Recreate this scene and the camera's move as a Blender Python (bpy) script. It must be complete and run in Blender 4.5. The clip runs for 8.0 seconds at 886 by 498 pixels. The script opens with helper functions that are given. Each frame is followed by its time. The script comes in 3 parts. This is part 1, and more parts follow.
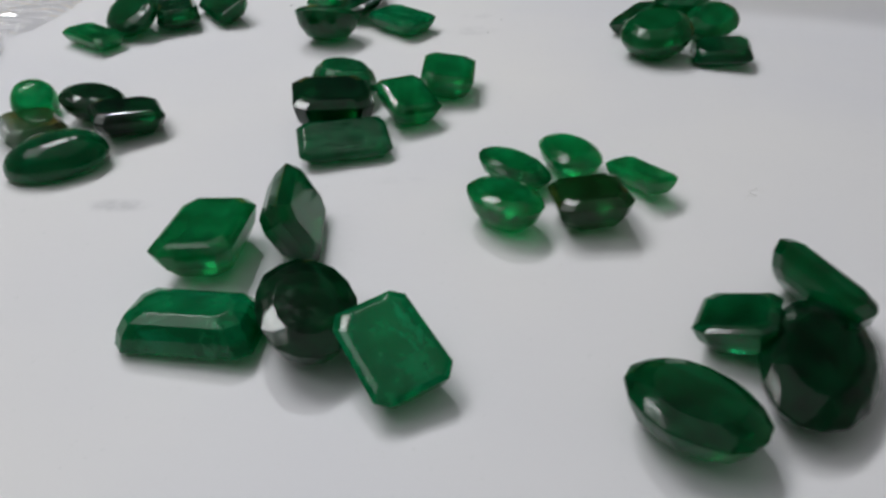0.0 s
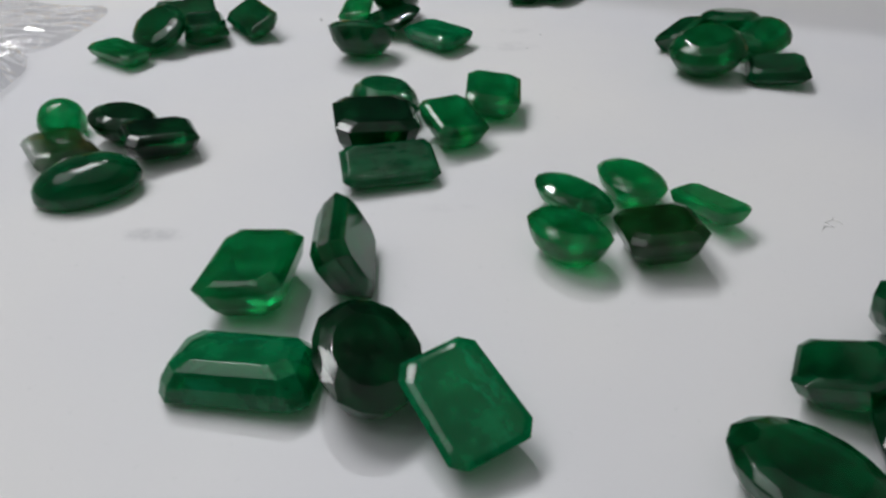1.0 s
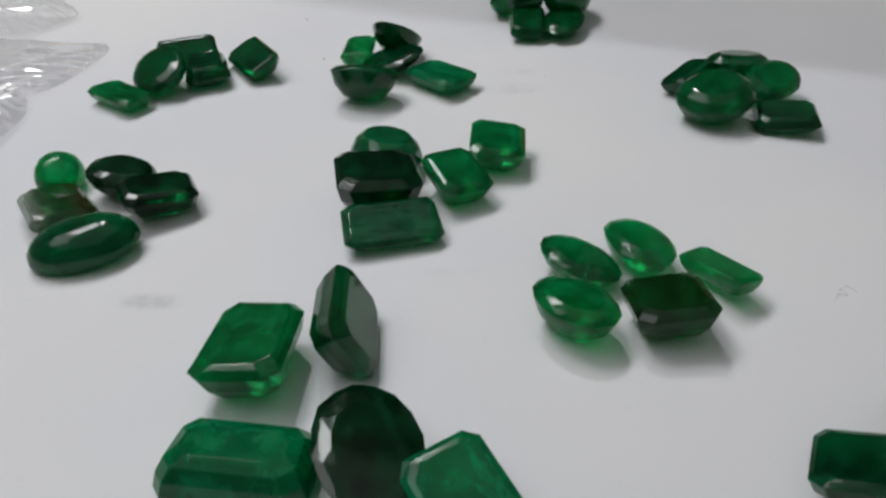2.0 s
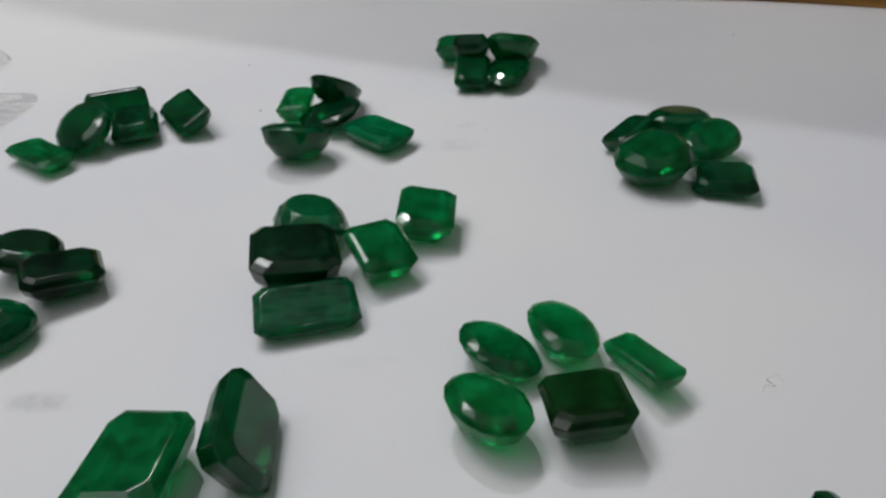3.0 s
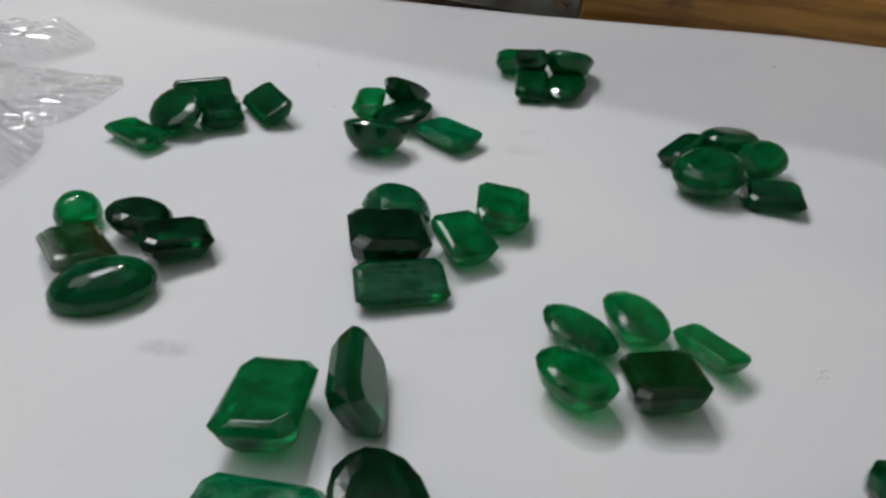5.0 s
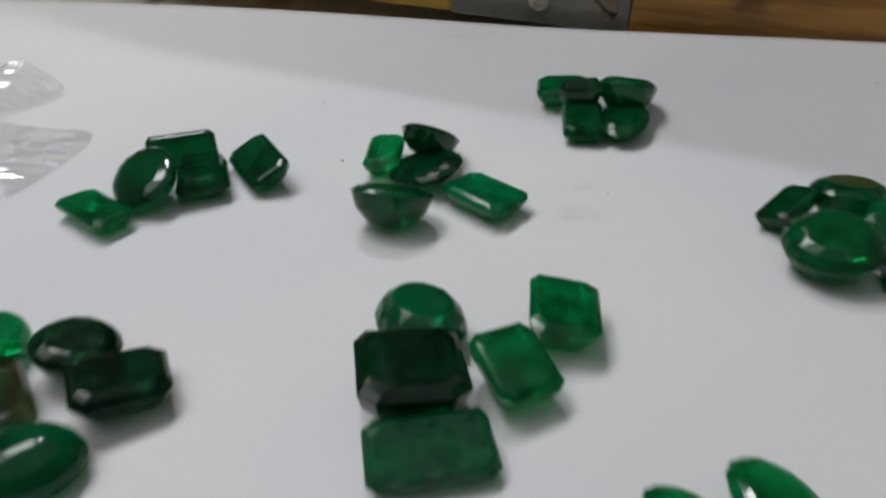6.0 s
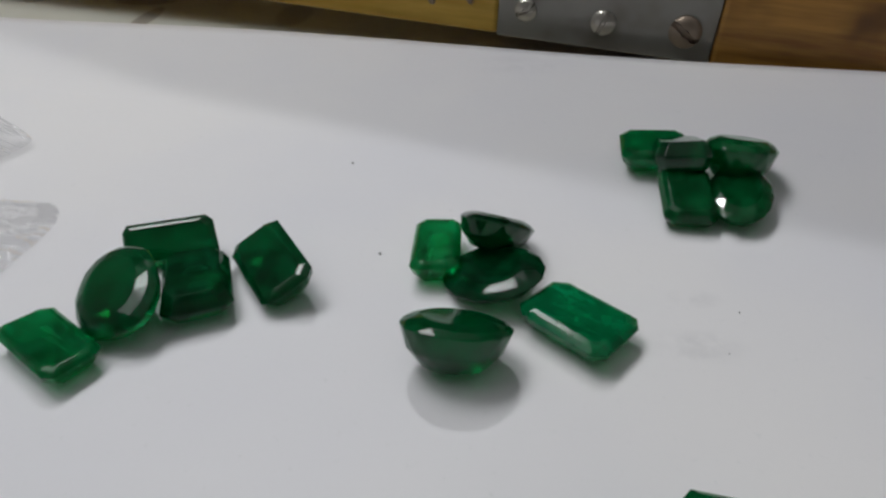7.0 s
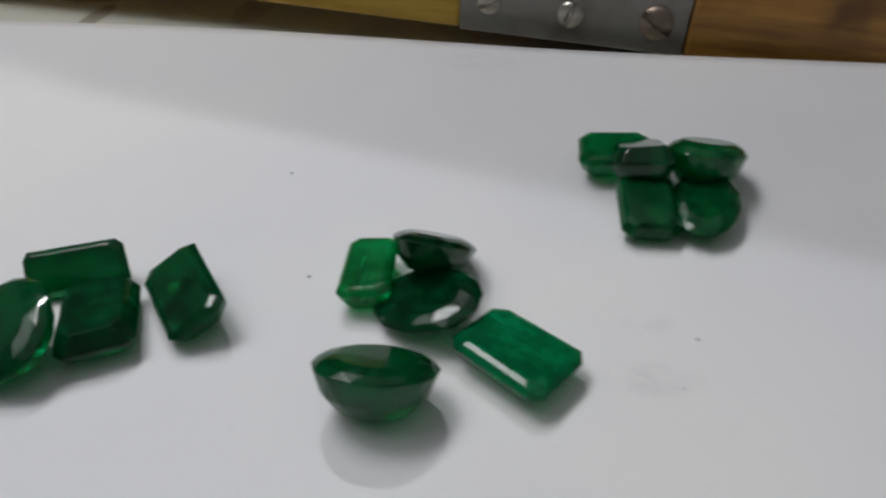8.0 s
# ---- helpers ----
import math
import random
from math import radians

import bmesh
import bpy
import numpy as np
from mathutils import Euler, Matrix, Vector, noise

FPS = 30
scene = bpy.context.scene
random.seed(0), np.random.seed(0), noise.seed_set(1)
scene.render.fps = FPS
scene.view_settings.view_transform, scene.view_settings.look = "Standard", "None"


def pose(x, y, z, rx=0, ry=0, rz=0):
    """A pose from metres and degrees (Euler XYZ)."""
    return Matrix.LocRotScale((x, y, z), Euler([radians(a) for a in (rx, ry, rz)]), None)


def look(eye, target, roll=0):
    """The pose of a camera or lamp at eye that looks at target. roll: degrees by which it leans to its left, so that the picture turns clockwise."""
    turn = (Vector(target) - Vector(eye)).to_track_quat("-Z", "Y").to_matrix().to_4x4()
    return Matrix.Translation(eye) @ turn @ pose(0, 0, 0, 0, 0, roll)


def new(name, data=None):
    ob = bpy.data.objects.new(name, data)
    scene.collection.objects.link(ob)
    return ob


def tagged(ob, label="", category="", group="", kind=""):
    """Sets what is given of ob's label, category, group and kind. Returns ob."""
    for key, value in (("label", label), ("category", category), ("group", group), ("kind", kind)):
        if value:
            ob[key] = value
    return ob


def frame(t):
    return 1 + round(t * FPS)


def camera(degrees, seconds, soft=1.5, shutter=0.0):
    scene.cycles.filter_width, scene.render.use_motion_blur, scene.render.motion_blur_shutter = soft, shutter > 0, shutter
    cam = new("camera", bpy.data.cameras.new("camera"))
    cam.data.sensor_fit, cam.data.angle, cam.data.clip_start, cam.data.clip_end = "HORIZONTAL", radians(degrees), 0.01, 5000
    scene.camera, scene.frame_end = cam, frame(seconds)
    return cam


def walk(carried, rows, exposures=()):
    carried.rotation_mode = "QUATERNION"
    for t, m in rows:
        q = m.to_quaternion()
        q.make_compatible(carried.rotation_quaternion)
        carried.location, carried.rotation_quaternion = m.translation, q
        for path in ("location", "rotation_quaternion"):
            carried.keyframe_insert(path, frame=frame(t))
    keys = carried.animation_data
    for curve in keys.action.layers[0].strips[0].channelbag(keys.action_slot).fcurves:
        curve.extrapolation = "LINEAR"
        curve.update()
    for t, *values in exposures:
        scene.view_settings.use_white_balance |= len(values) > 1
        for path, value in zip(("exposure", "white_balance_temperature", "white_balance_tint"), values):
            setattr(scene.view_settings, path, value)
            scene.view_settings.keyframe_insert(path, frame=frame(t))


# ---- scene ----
cam = camera(66.59, 8.0, soft=2.5, shutter=0.4)
# t, x, y, z in metres, then yaw, pitch and roll in degrees
PATH = [
    (0.0, 0.00005, -0.00002, 0.04455, 0.14, -37.83, 0.59),
    (0.2, -0.00176, 0.00234, 0.04222, 0.58, -38.07, 0.56),
    (0.5, -0.00284, 0.00430, 0.04292, 0.69, -37.44, 0.99),
    (0.8, -0.00356, 0.00461, 0.04292, 0.62, -37.26, 0.79),
    (1.0, -0.00555, 0.00557, 0.04382, 0.63, -37.16, 0.69),
    (1.2, -0.00624, 0.00562, 0.04464, 0.88, -36.59, 0.74),
    (2.3, -0.00461, 0.01416, 0.04859, 0.78, -36.57, 0.84),
    (2.5, -0.00247, 0.01623, 0.04848, 0.33, -36.63, 0.63),
    (2.8, 0.00075, 0.01807, 0.05153, -0.35, -35.83, 0.37),
    (3.0, 0.00164, 0.01873, 0.05242, -0.73, -35.47, 0.20),
    (3.3, -0.00244, 0.02142, 0.05321, 0.01, -35.45, -0.07),
    (3.5, -0.00175, 0.01868, 0.05650, 0.63, -35.09, -0.65),
    (3.8, 0.00038, 0.01523, 0.06302, 0.57, -38.15, -3.35),
    (4.0, 0.00008, 0.01400, 0.06698, 1.20, -37.60, -3.00),
    (4.2, -0.00068, 0.01348, 0.06702, 1.29, -38.30, -3.32),
    (5.3, -0.01115, 0.00961, 0.05060, 1.75, -32.72, -2.32),
    (5.5, -0.01142, 0.01642, 0.05240, 2.49, -32.46, -1.70),
    (5.7, -0.01177, 0.02364, 0.05159, 2.37, -32.52, -1.53),
    (6.0, -0.01093, 0.03887, 0.05034, 2.40, -34.25, -0.29),
    (6.2, -0.01252, 0.05065, 0.05222, 2.45, -34.42, 0.70),
    (6.3, -0.01403, 0.05630, 0.05093, 2.57, -33.53, 0.83),
    (6.5, -0.01495, 0.06310, 0.04666, 2.57, -34.95, 0.47),
    (6.8, -0.01746, 0.06742, 0.04834, 2.34, -35.08, -0.51),
    (7.0, -0.01987, 0.06901, 0.04928, 3.13, -35.08, -0.30),
    (7.2, -0.01718, 0.06901, 0.04848, 2.87, -35.92, 0.02),
    (7.5, -0.00814, 0.07245, 0.05015, 1.46, -36.00, 0.42),
    (7.7, -0.00761, 0.07449, 0.04978, 1.80, -36.32, 0.80),
    (8.0, -0.01290, 0.07741, 0.04814, 2.52, -36.03, 0.45),
]
walk(cam, [(t, pose(x, y, z, 90 + pitch, roll, yaw)) for t, x, y, z, yaw, pitch, roll in PATH],
     exposures=((0.0, -0.06), (1.2, -0.09), (2.5, -0.16), (3.5, -0.22), (5.5, -0.20), (6.5, -0.31), (7.0, -0.31), (8.0, -0.28)))

CM = 0.01

# ---------------------------------------------------------------- light
world = bpy.data.worlds.new("world")
world.use_nodes = True
world.node_tree.nodes["Background"].inputs[0].default_value = (0.8, 0.85, 0.9, 1)
world.node_tree.nodes["Background"].inputs[1].default_value = 0.3
scene.world = world


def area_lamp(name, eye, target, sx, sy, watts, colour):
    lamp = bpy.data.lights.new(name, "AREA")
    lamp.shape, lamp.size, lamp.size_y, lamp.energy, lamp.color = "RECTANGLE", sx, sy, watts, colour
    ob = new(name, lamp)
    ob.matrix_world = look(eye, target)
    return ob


area_lamp("desk_tube_lamp", (-0.205, 0.275, 0.45), (-0.02, 0.12, 0), 0.19, 0.12, 1.0, (0.975, 0.985, 0.995))
area_lamp("back_tube_lamp", (-0.28, 1.15, 1.38), (0, 0.12, 0), 0.06, 0.04, 6.2, (0.95, 0.98, 1.0))
# soft fill panels with no known fixture, added to lighten the stones' shadows
area_lamp("side_fill_lamp", (-0.85, 0.15, 1.25), (0, 0.1, 0), 0.8, 0.6, 3.2, (0.97, 0.98, 1.0))
area_lamp("ceiling_fill_lamp", (0, 0, 1.78), (0, 0.001, 0), 2.4, 2.4, 4.6, (0.97, 0.98, 1.0))


# ---------------------------------------------------------------- materials
def node_material(name):
    m = bpy.data.materials.new(name)
    m.use_nodes = True
    t = m.node_tree
    return m, t, t.nodes["Principled BSDF"]


def add(t, kind, **values):
    n = t.nodes.new(kind)
    for key, value in values.items():
        n.inputs[key].default_value = value
    return n


def coords(t, kind="Object"):
    return t.nodes.new("ShaderNodeTexCoord").outputs[kind]


def mix_colour(t, fac, a, b):
    n = t.nodes.new("ShaderNodeMix")
    n.data_type = "RGBA"
    for socket, value in ((n.inputs[0], fac), (n.inputs[6], a), (n.inputs[7], b)):
        if isinstance(value, (int, float, tuple)):
            socket.default_value = value
        else:
            t.links.new(value, socket)
    return n.outputs[2]


def ramp(t, source, low, high):
    n = t.nodes.new("ShaderNodeMapRange")
    n.interpolation_type = "SMOOTHSTEP"
    n.inputs[1].default_value, n.inputs[2].default_value = low, high
    t.links.new(source, n.inputs[0])
    return n.outputs[0]


def noise_tex(t, where, scale, detail=3.0, rough=0.55):
    n = add(t, "ShaderNodeTexNoise", Scale=scale, Detail=detail, Roughness=rough)
    t.links.new(where, n.inputs["Vector"])
    return n.outputs["Fac"]


def bump(t, bsdf, height, strength, distance):
    n = add(t, "ShaderNodeBump", Strength=strength, Distance=distance)
    t.links.new(height, n.inputs["Height"])
    t.links.new(n.outputs[0], bsdf.inputs["Normal"])
    return n.outputs[0]


def emerald_material(name, colour, deep, trans, rough=0.03, see=0.2, body=0.09, coat=0.12, tint=(0.02, 0.72, 0.27), relief=0.05, ends=None):
    m, t, b = node_material(name)
    where = coords(t)
    cloud = ramp(t, noise_tex(t, where, 330, 5, 0.65), 0.36, 0.64)
    base = mix_colour(t, cloud, (*[c * 0.65 for c in deep], 1), (*colour, 1))
    if ends:
        axis = t.nodes.new("ShaderNodeSeparateXYZ")
        t.links.new(where, axis.inputs[0])
        base = mix_colour(t, ramp(t, axis.outputs["Y"], 0.0004, -0.003), base, (*ends[0], 1))
        base = mix_colour(t, ramp(t, axis.outputs["Y"], 0.0012, 0.0032), base, (*ends[1], 1))
    # pale veils of fine inclusions running through the stone
    veil = add(t, "ShaderNodeMapping")
    veil.inputs["Rotation"].default_value = (0.4, 0.3, 0.7)
    veil.inputs["Scale"].default_value = (180, 620, 260)
    t.links.new(where, veil.inputs["Vector"])
    streak = ramp(t, noise_tex(t, veil.outputs[0], 1.0, 4, 0.6), 0.56, 0.72)
    base = mix_colour(t, streak, base, (colour[0] * 3, colour[1] * 1.2, colour[2] * 1.4, 1))
    specks = ramp(t, noise_tex(t, where, 1500, 2, 0.5), 0.70, 0.78)
    base = mix_colour(t, specks, base, (deep[0] * 0.5, deep[1] * 0.5, deep[2] * 0.5, 1))
    t.links.new(base, b.inputs["Base Color"])
    b.inputs["Transmission Weight"].default_value = trans
    b.inputs["IOR"].default_value = 1.5
    b.inputs["Specular IOR Level"].default_value = 0.2
    # clear polish over a cloudy body
    b.inputs["Coat Weight"].default_value = coat
    b.inputs["Coat IOR"].default_value = 1.5
    b.inputs["Coat Roughness"].default_value = rough
    wear = ramp(t, noise_tex(t, where, 700, 4, 0.7), 0.4, 0.8)
    r = add(t, "ShaderNodeMapRange")
    r.inputs[3].default_value, r.inputs[4].default_value = body, body + 0.10
    t.links.new(wear, r.inputs[0])
    t.links.new(r.outputs[0], b.inputs["Roughness"])
    # fine scratches over a slightly uneven hand polish
    uneven = t.nodes.new("ShaderNodeMath")
    uneven.operation = "MULTIPLY_ADD"
    uneven.inputs[1].default_value = relief
    fine = noise_tex(t, where, 900, 4, 0.6)
    if relief > 0.5:
        along = add(t, "ShaderNodeMapping")
        along.inputs["Scale"].default_value = (350, 2400, 350)
        t.links.new(where, along.inputs["Vector"])
        fine = ramp(t, noise_tex(t, along.outputs[0], 1.0, 3, 0.6), 0.56, 0.66)
    t.links.new(fine, uneven.inputs[0])
    t.links.new(noise_tex(t, where, 170, 1, 0.4), uneven.inputs[2])
    relief_normal = bump(t, b, uneven.outputs[0], 0.10 if relief < 0.5 else 0.55, 0.0006)
    t.links.new(relief_normal, b.inputs["Coat Normal"])
    # part of the light passes nearly straight through, tinted
    clear = add(t, "ShaderNodeBsdfTransparent", Color=(*tint, 1))
    mixer = add(t, "ShaderNodeMixShader", Fac=see)
    t.links.new(b.outputs[0], mixer.inputs[1])
    t.links.new(clear.outputs[0], mixer.inputs[2])
    t.links.new(mixer.outputs[0], t.nodes["Material Output"].inputs[0])
    return m


EMERALD = {
    "mid": emerald_material("emerald_mid", (0.002, 0.27, 0.083), (0.001, 0.14, 0.042), 0.6, see=0.17),
    "worn": emerald_material("emerald_scratched", (0.002, 0.19, 0.065), (0.001, 0.12, 0.04), 0.45, 0.05, see=0.12, coat=0.5, relief=1.6),
    "bright": emerald_material("emerald_bright", (0.003, 0.33, 0.105), (0.002, 0.20, 0.06), 0.65, see=0.24, body=0.14),
    "clear": emerald_material("emerald_clear", (0.004, 0.33, 0.11), (0.002, 0.13, 0.04), 0.8, see=0.24, body=0.08),
    "matt": emerald_material("emerald_frosted", (0.003, 0.14, 0.04), (0.002, 0.095, 0.025), 0.35, 0.16, see=0.12),
    "blue": emerald_material("emerald_milky", (0.001, 0.25, 0.088), (0.001, 0.205, 0.07), 0.35, 0.06, see=0.14),
    "blue2": emerald_material("emerald_cabochon", (0.001, 0.17, 0.055), (0.001, 0.12, 0.04), 0.45, 0.03, see=0.12),
    "dark": emerald_material("emerald_dark", (0.001, 0.115, 0.037), (0.001, 0.06, 0.019), 0.6, see=0.10),
    "black": emerald_material("emerald_blackish", (0.001, 0.05, 0.016), (0.001, 0.02, 0.007), 0.55, see=0.07),
    "olive": emerald_material("emerald_olive", (0.008, 0.07, 0.016), (0.010, 0.030, 0.006), 0.6, see=0.15),
    "brown": emerald_material("emerald_brown", (0.02, 0.20, 0.055), (0.03, 0.09, 0.025), 0.7, see=0.2, tint=(0.35, 0.6, 0.35), ends=((0.07, 0.055, 0.018), (0.42, 0.46, 0.42))),
}


def paper_material():
    m, t, b = node_material("white_paper")
    where = coords(t)
    broad = noise_tex(t, where, 14, 3, 0.5)
    base = mix_colour(t, ramp(t, broad, 0.3, 0.7), (0.772, 0.766, 0.803, 1), (0.842, 0.825, 0.822, 1))
    fine = noise_tex(t, where, 900, 4, 0.6)
    base = mix_colour(t, ramp(t, fine, 0.62, 0.85), base, (0.72, 0.72, 0.73, 1))
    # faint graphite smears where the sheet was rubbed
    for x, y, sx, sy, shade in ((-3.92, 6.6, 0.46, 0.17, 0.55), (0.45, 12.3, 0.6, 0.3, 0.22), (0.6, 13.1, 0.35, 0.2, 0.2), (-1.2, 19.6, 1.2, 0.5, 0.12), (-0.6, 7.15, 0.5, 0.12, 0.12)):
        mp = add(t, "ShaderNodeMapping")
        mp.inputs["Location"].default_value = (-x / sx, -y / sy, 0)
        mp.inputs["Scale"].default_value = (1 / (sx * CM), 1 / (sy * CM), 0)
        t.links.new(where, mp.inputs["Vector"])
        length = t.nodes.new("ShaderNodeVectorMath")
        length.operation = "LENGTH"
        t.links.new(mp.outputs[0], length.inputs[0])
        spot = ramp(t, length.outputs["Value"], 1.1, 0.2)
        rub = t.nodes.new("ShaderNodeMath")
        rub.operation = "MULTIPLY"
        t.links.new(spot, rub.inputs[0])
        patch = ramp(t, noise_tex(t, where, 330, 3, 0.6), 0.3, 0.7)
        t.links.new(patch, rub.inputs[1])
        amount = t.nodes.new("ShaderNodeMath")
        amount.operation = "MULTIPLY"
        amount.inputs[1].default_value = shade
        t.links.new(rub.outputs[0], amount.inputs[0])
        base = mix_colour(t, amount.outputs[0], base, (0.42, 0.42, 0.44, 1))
    t.links.new(base, b.inputs["Base Color"])
    b.inputs["Roughness"].default_value = 0.55
    b.inputs["Specular IOR Level"].default_value = 0.35
    bump(t, b, noise_tex(t, where, 38, 5, 0.5), 0.26, 0.0012)
    return m


def wood_material(name, dark, light):
    m, t, b = node_material(name)
    where = coords(t)
    mp = add(t, "ShaderNodeMapping")
    mp.inputs["Scale"].default_value = (22, 160, 260)
    t.links.new(where, mp.inputs["Vector"])
    grain = noise_tex(t, mp.outputs[0], 1.0, 5, 0.6)
    base = mix_colour(t, ramp(t, grain, 0.3, 0.7), (*dark, 1), (*light, 1))
    stain = ramp(t, noise_tex(t, where, 45, 3, 0.6), 0.55, 0.75)
    base = mix_colour(t, stain, base, (*[c * 0.6 for c in dark], 1))
    t.links.new(base, b.inputs["Base Color"])
    b.inputs["Roughness"].default_value = 0.45
    bump(t, b, grain, 0.3, 0.0006)
    return m


def metal_material(name, colour, rough):
    m, t, b = node_material(name)
    where = coords(t)
    patch = noise_tex(t, where, 70, 3, 0.5)
    base = mix_colour(t, ramp(t, patch, 0.45, 0.85), (*colour, 1), (colour[0] * 0.6, colour[1] * 0.55, colour[2] * 0.5, 1))
    t.links.new(base, b.inputs["Base Color"])
    b.inputs["Metallic"].default_value = 0.85
    b.inputs["Roughness"].default_value = rough
    bump(t, b, noise_tex(t, where, 900, 3, 0.6), 0.1, 0.0003)
    return m


def table_material():
    m, t, b = node_material("stained_laminate")
    where = coords(t)
    base = mix_colour(t, ramp(t, noise_tex(t, where, 20, 4, 0.6), 0.3, 0.7), (0.60, 0.60, 0.53, 1), (0.70, 0.70, 0.63, 1))
    stain = ramp(t, noise_tex(t, where, 38, 2, 0.4), 0.66, 0.70)
    base = mix_colour(t, stain, base, (0.42, 0.39, 0.33, 1))
    # a brown drip and a dark greasy run beside the paper
    for x, y, sx, sy, shade in ((-10.5, 24.0, 0.28, 1.1, 0.8), (-11.2, 25.6, 1.0, 0.5, 0.7), (-6.8, 24.6, 0.5, 1.2, 0.4)):
        mp = add(t, "ShaderNodeMapping")
        mp.inputs["Location"].default_value = (-x / sx, -y / sy, 0)
        mp.inputs["Scale"].default_value = (1 / (sx * CM), 1 / (sy * CM), 0)
        t.links.new(where, mp.inputs["Vector"])
        length = t.nodes.new("ShaderNodeVectorMath")
        length.operation = "LENGTH"
        t.links.new(mp.outputs[0], length.inputs[0])
        amount = t.nodes.new("ShaderNodeMath")
        amount.operation = "MULTIPLY"
        amount.inputs[1].default_value = shade
        t.links.new(ramp(t, length.outputs["Value"], 1.05, 0.7), amount.inputs[0])
        base = mix_colour(t, amount.outputs[0], base, (0.24, 0.20, 0.155, 1))
    t.links.new(base, b.inputs["Base Color"])
    b.inputs["Roughness"].default_value = 0.35
    return m


def plain_material(name, colour, rough, scale=6.0):
    m, t, b = node_material(name)
    where = coords(t)
    base = mix_colour(t, ramp(t, noise_tex(t, where, scale, 5, 0.6), 0.3, 0.7), (*[c * 0.86 for c in colour], 1), (*colour, 1))
    t.links.new(base, b.inputs["Base Color"])
    b.inputs["Roughness"].default_value = rough
    bump(t, b, noise_tex(t, where, scale * 20, 3, 0.6), 0.1, 0.002)
    return m


def film_material():
    m = bpy.data.materials.new("clear_plastic_film")
    m.use_nodes = True
    t = m.node_tree
    t.nodes.clear()
    out = t.nodes.new("ShaderNodeOutputMaterial")
    clear = add(t, "ShaderNodeBsdfTransparent", Color=(0.965, 0.965, 0.965, 1))
    gloss = add(t, "ShaderNodeBsdfGlossy", Color=(1, 1, 1, 1), Roughness=0.04)
    # small sharp wrinkles that run along the film
    mp = add(t, "ShaderNodeMapping")
    mp.inputs["Rotation"].default_value = (0, 0, 0.6)
    mp.inputs["Scale"].default_value = (130, 230, 130)
    t.links.new(coords(t), mp.inputs["Vector"])
    wrinkle = ramp(t, noise_tex(t, mp.outputs[0], 1.0, 3, 0.55), 0.47, 0.57)
    relief = add(t, "ShaderNodeBump", Strength=1.0, Distance=0.0013)
    t.links.new(wrinkle, relief.inputs["Height"])
    t.links.new(relief.outputs[0], gloss.inputs["Normal"])
    facing = add(t, "ShaderNodeLayerWeight", Blend=0.35)
    weight = add(t, "ShaderNodeMapRange")
    weight.inputs[3].default_value, weight.inputs[4].default_value = 0.09, 0.42
    t.links.new(facing.outputs["Facing"], weight.inputs[0])
    mixer = t.nodes.new("ShaderNodeMixShader")
    t.links.new(weight.outputs[0], mixer.inputs[0])
    t.links.new(clear.outputs[0], mixer.inputs[1])
    t.links.new(gloss.outputs[0], mixer.inputs[2])
    t.links.new(mixer.outputs[0], out.inputs[0])
    return m


PAPER = paper_material()
WOOD = wood_material("varnished_wood", (0.22, 0.09, 0.014), (0.50, 0.25, 0.045))
PALE_WOOD = wood_material("yellowed_wood", (0.55, 0.33, 0.05), (0.78, 0.52, 0.11))
STEEL = metal_material("dull_steel", (0.33, 0.32, 0.30), 0.5)
SCREW = metal_material("worn_screw_metal", (0.55, 0.52, 0.47), 0.3)
RUST = metal_material("rusty_screw_metal", (0.30, 0.24, 0.19), 0.45)
TABLE = table_material()
FILM = film_material()
WALL = plain_material("painted_plaster", (0.6, 0.6, 0.59), 0.8)
FLOOR = plain_material("floor_tiles", (0.5, 0.48, 0.46), 0.6)
BLACK = plain_material("dark_blue_cloth", (0.012, 0.014, 0.03), 0.8, 90)
GRIT = plain_material("grey_grit", (0.42, 0.41, 0.41), 0.7, 900)
LINT = plain_material("white_lint", (0.92, 0.91, 0.9), 0.25, 900)


# ---------------------------------------------------------------- mesh helpers
def finish(name, bm, material, smooth=False, turn_out=True):
    me = bpy.data.meshes.new(name)
    if turn_out:
        bmesh.ops.recalc_face_normals(bm, faces=bm.faces)
    bm.to_mesh(me)
    bm.free()
    me.materials.append(material)
    if smooth:
        for poly in me.polygons:
            poly.use_smooth = True
    return new(name, me)


def part(name, bm, material, parent, label="", smooth=False, turn_out=True):
    ob = finish(name, bm, material, smooth, turn_out)
    ob.parent = parent
    return tagged(ob, label=label)


def box_into(bm, x0, x1, y0, y1, z0, z1, bevel=0.0, segments=2):
    m = Matrix.Translation(((x0 + x1) / 2, (y0 + y1) / 2, (z0 + z1) / 2)) @ Matrix.Diagonal((x1 - x0, y1 - y0, z1 - z0, 1))
    made = bmesh.ops.create_cube(bm, size=1, matrix=m)
    if bevel:
        edges = list({e for v in made["verts"] for e in v.link_edges})
        bmesh.ops.bevel(bm, geom=edges, offset=bevel, segments=segments, affect="EDGES", profile=0.6)


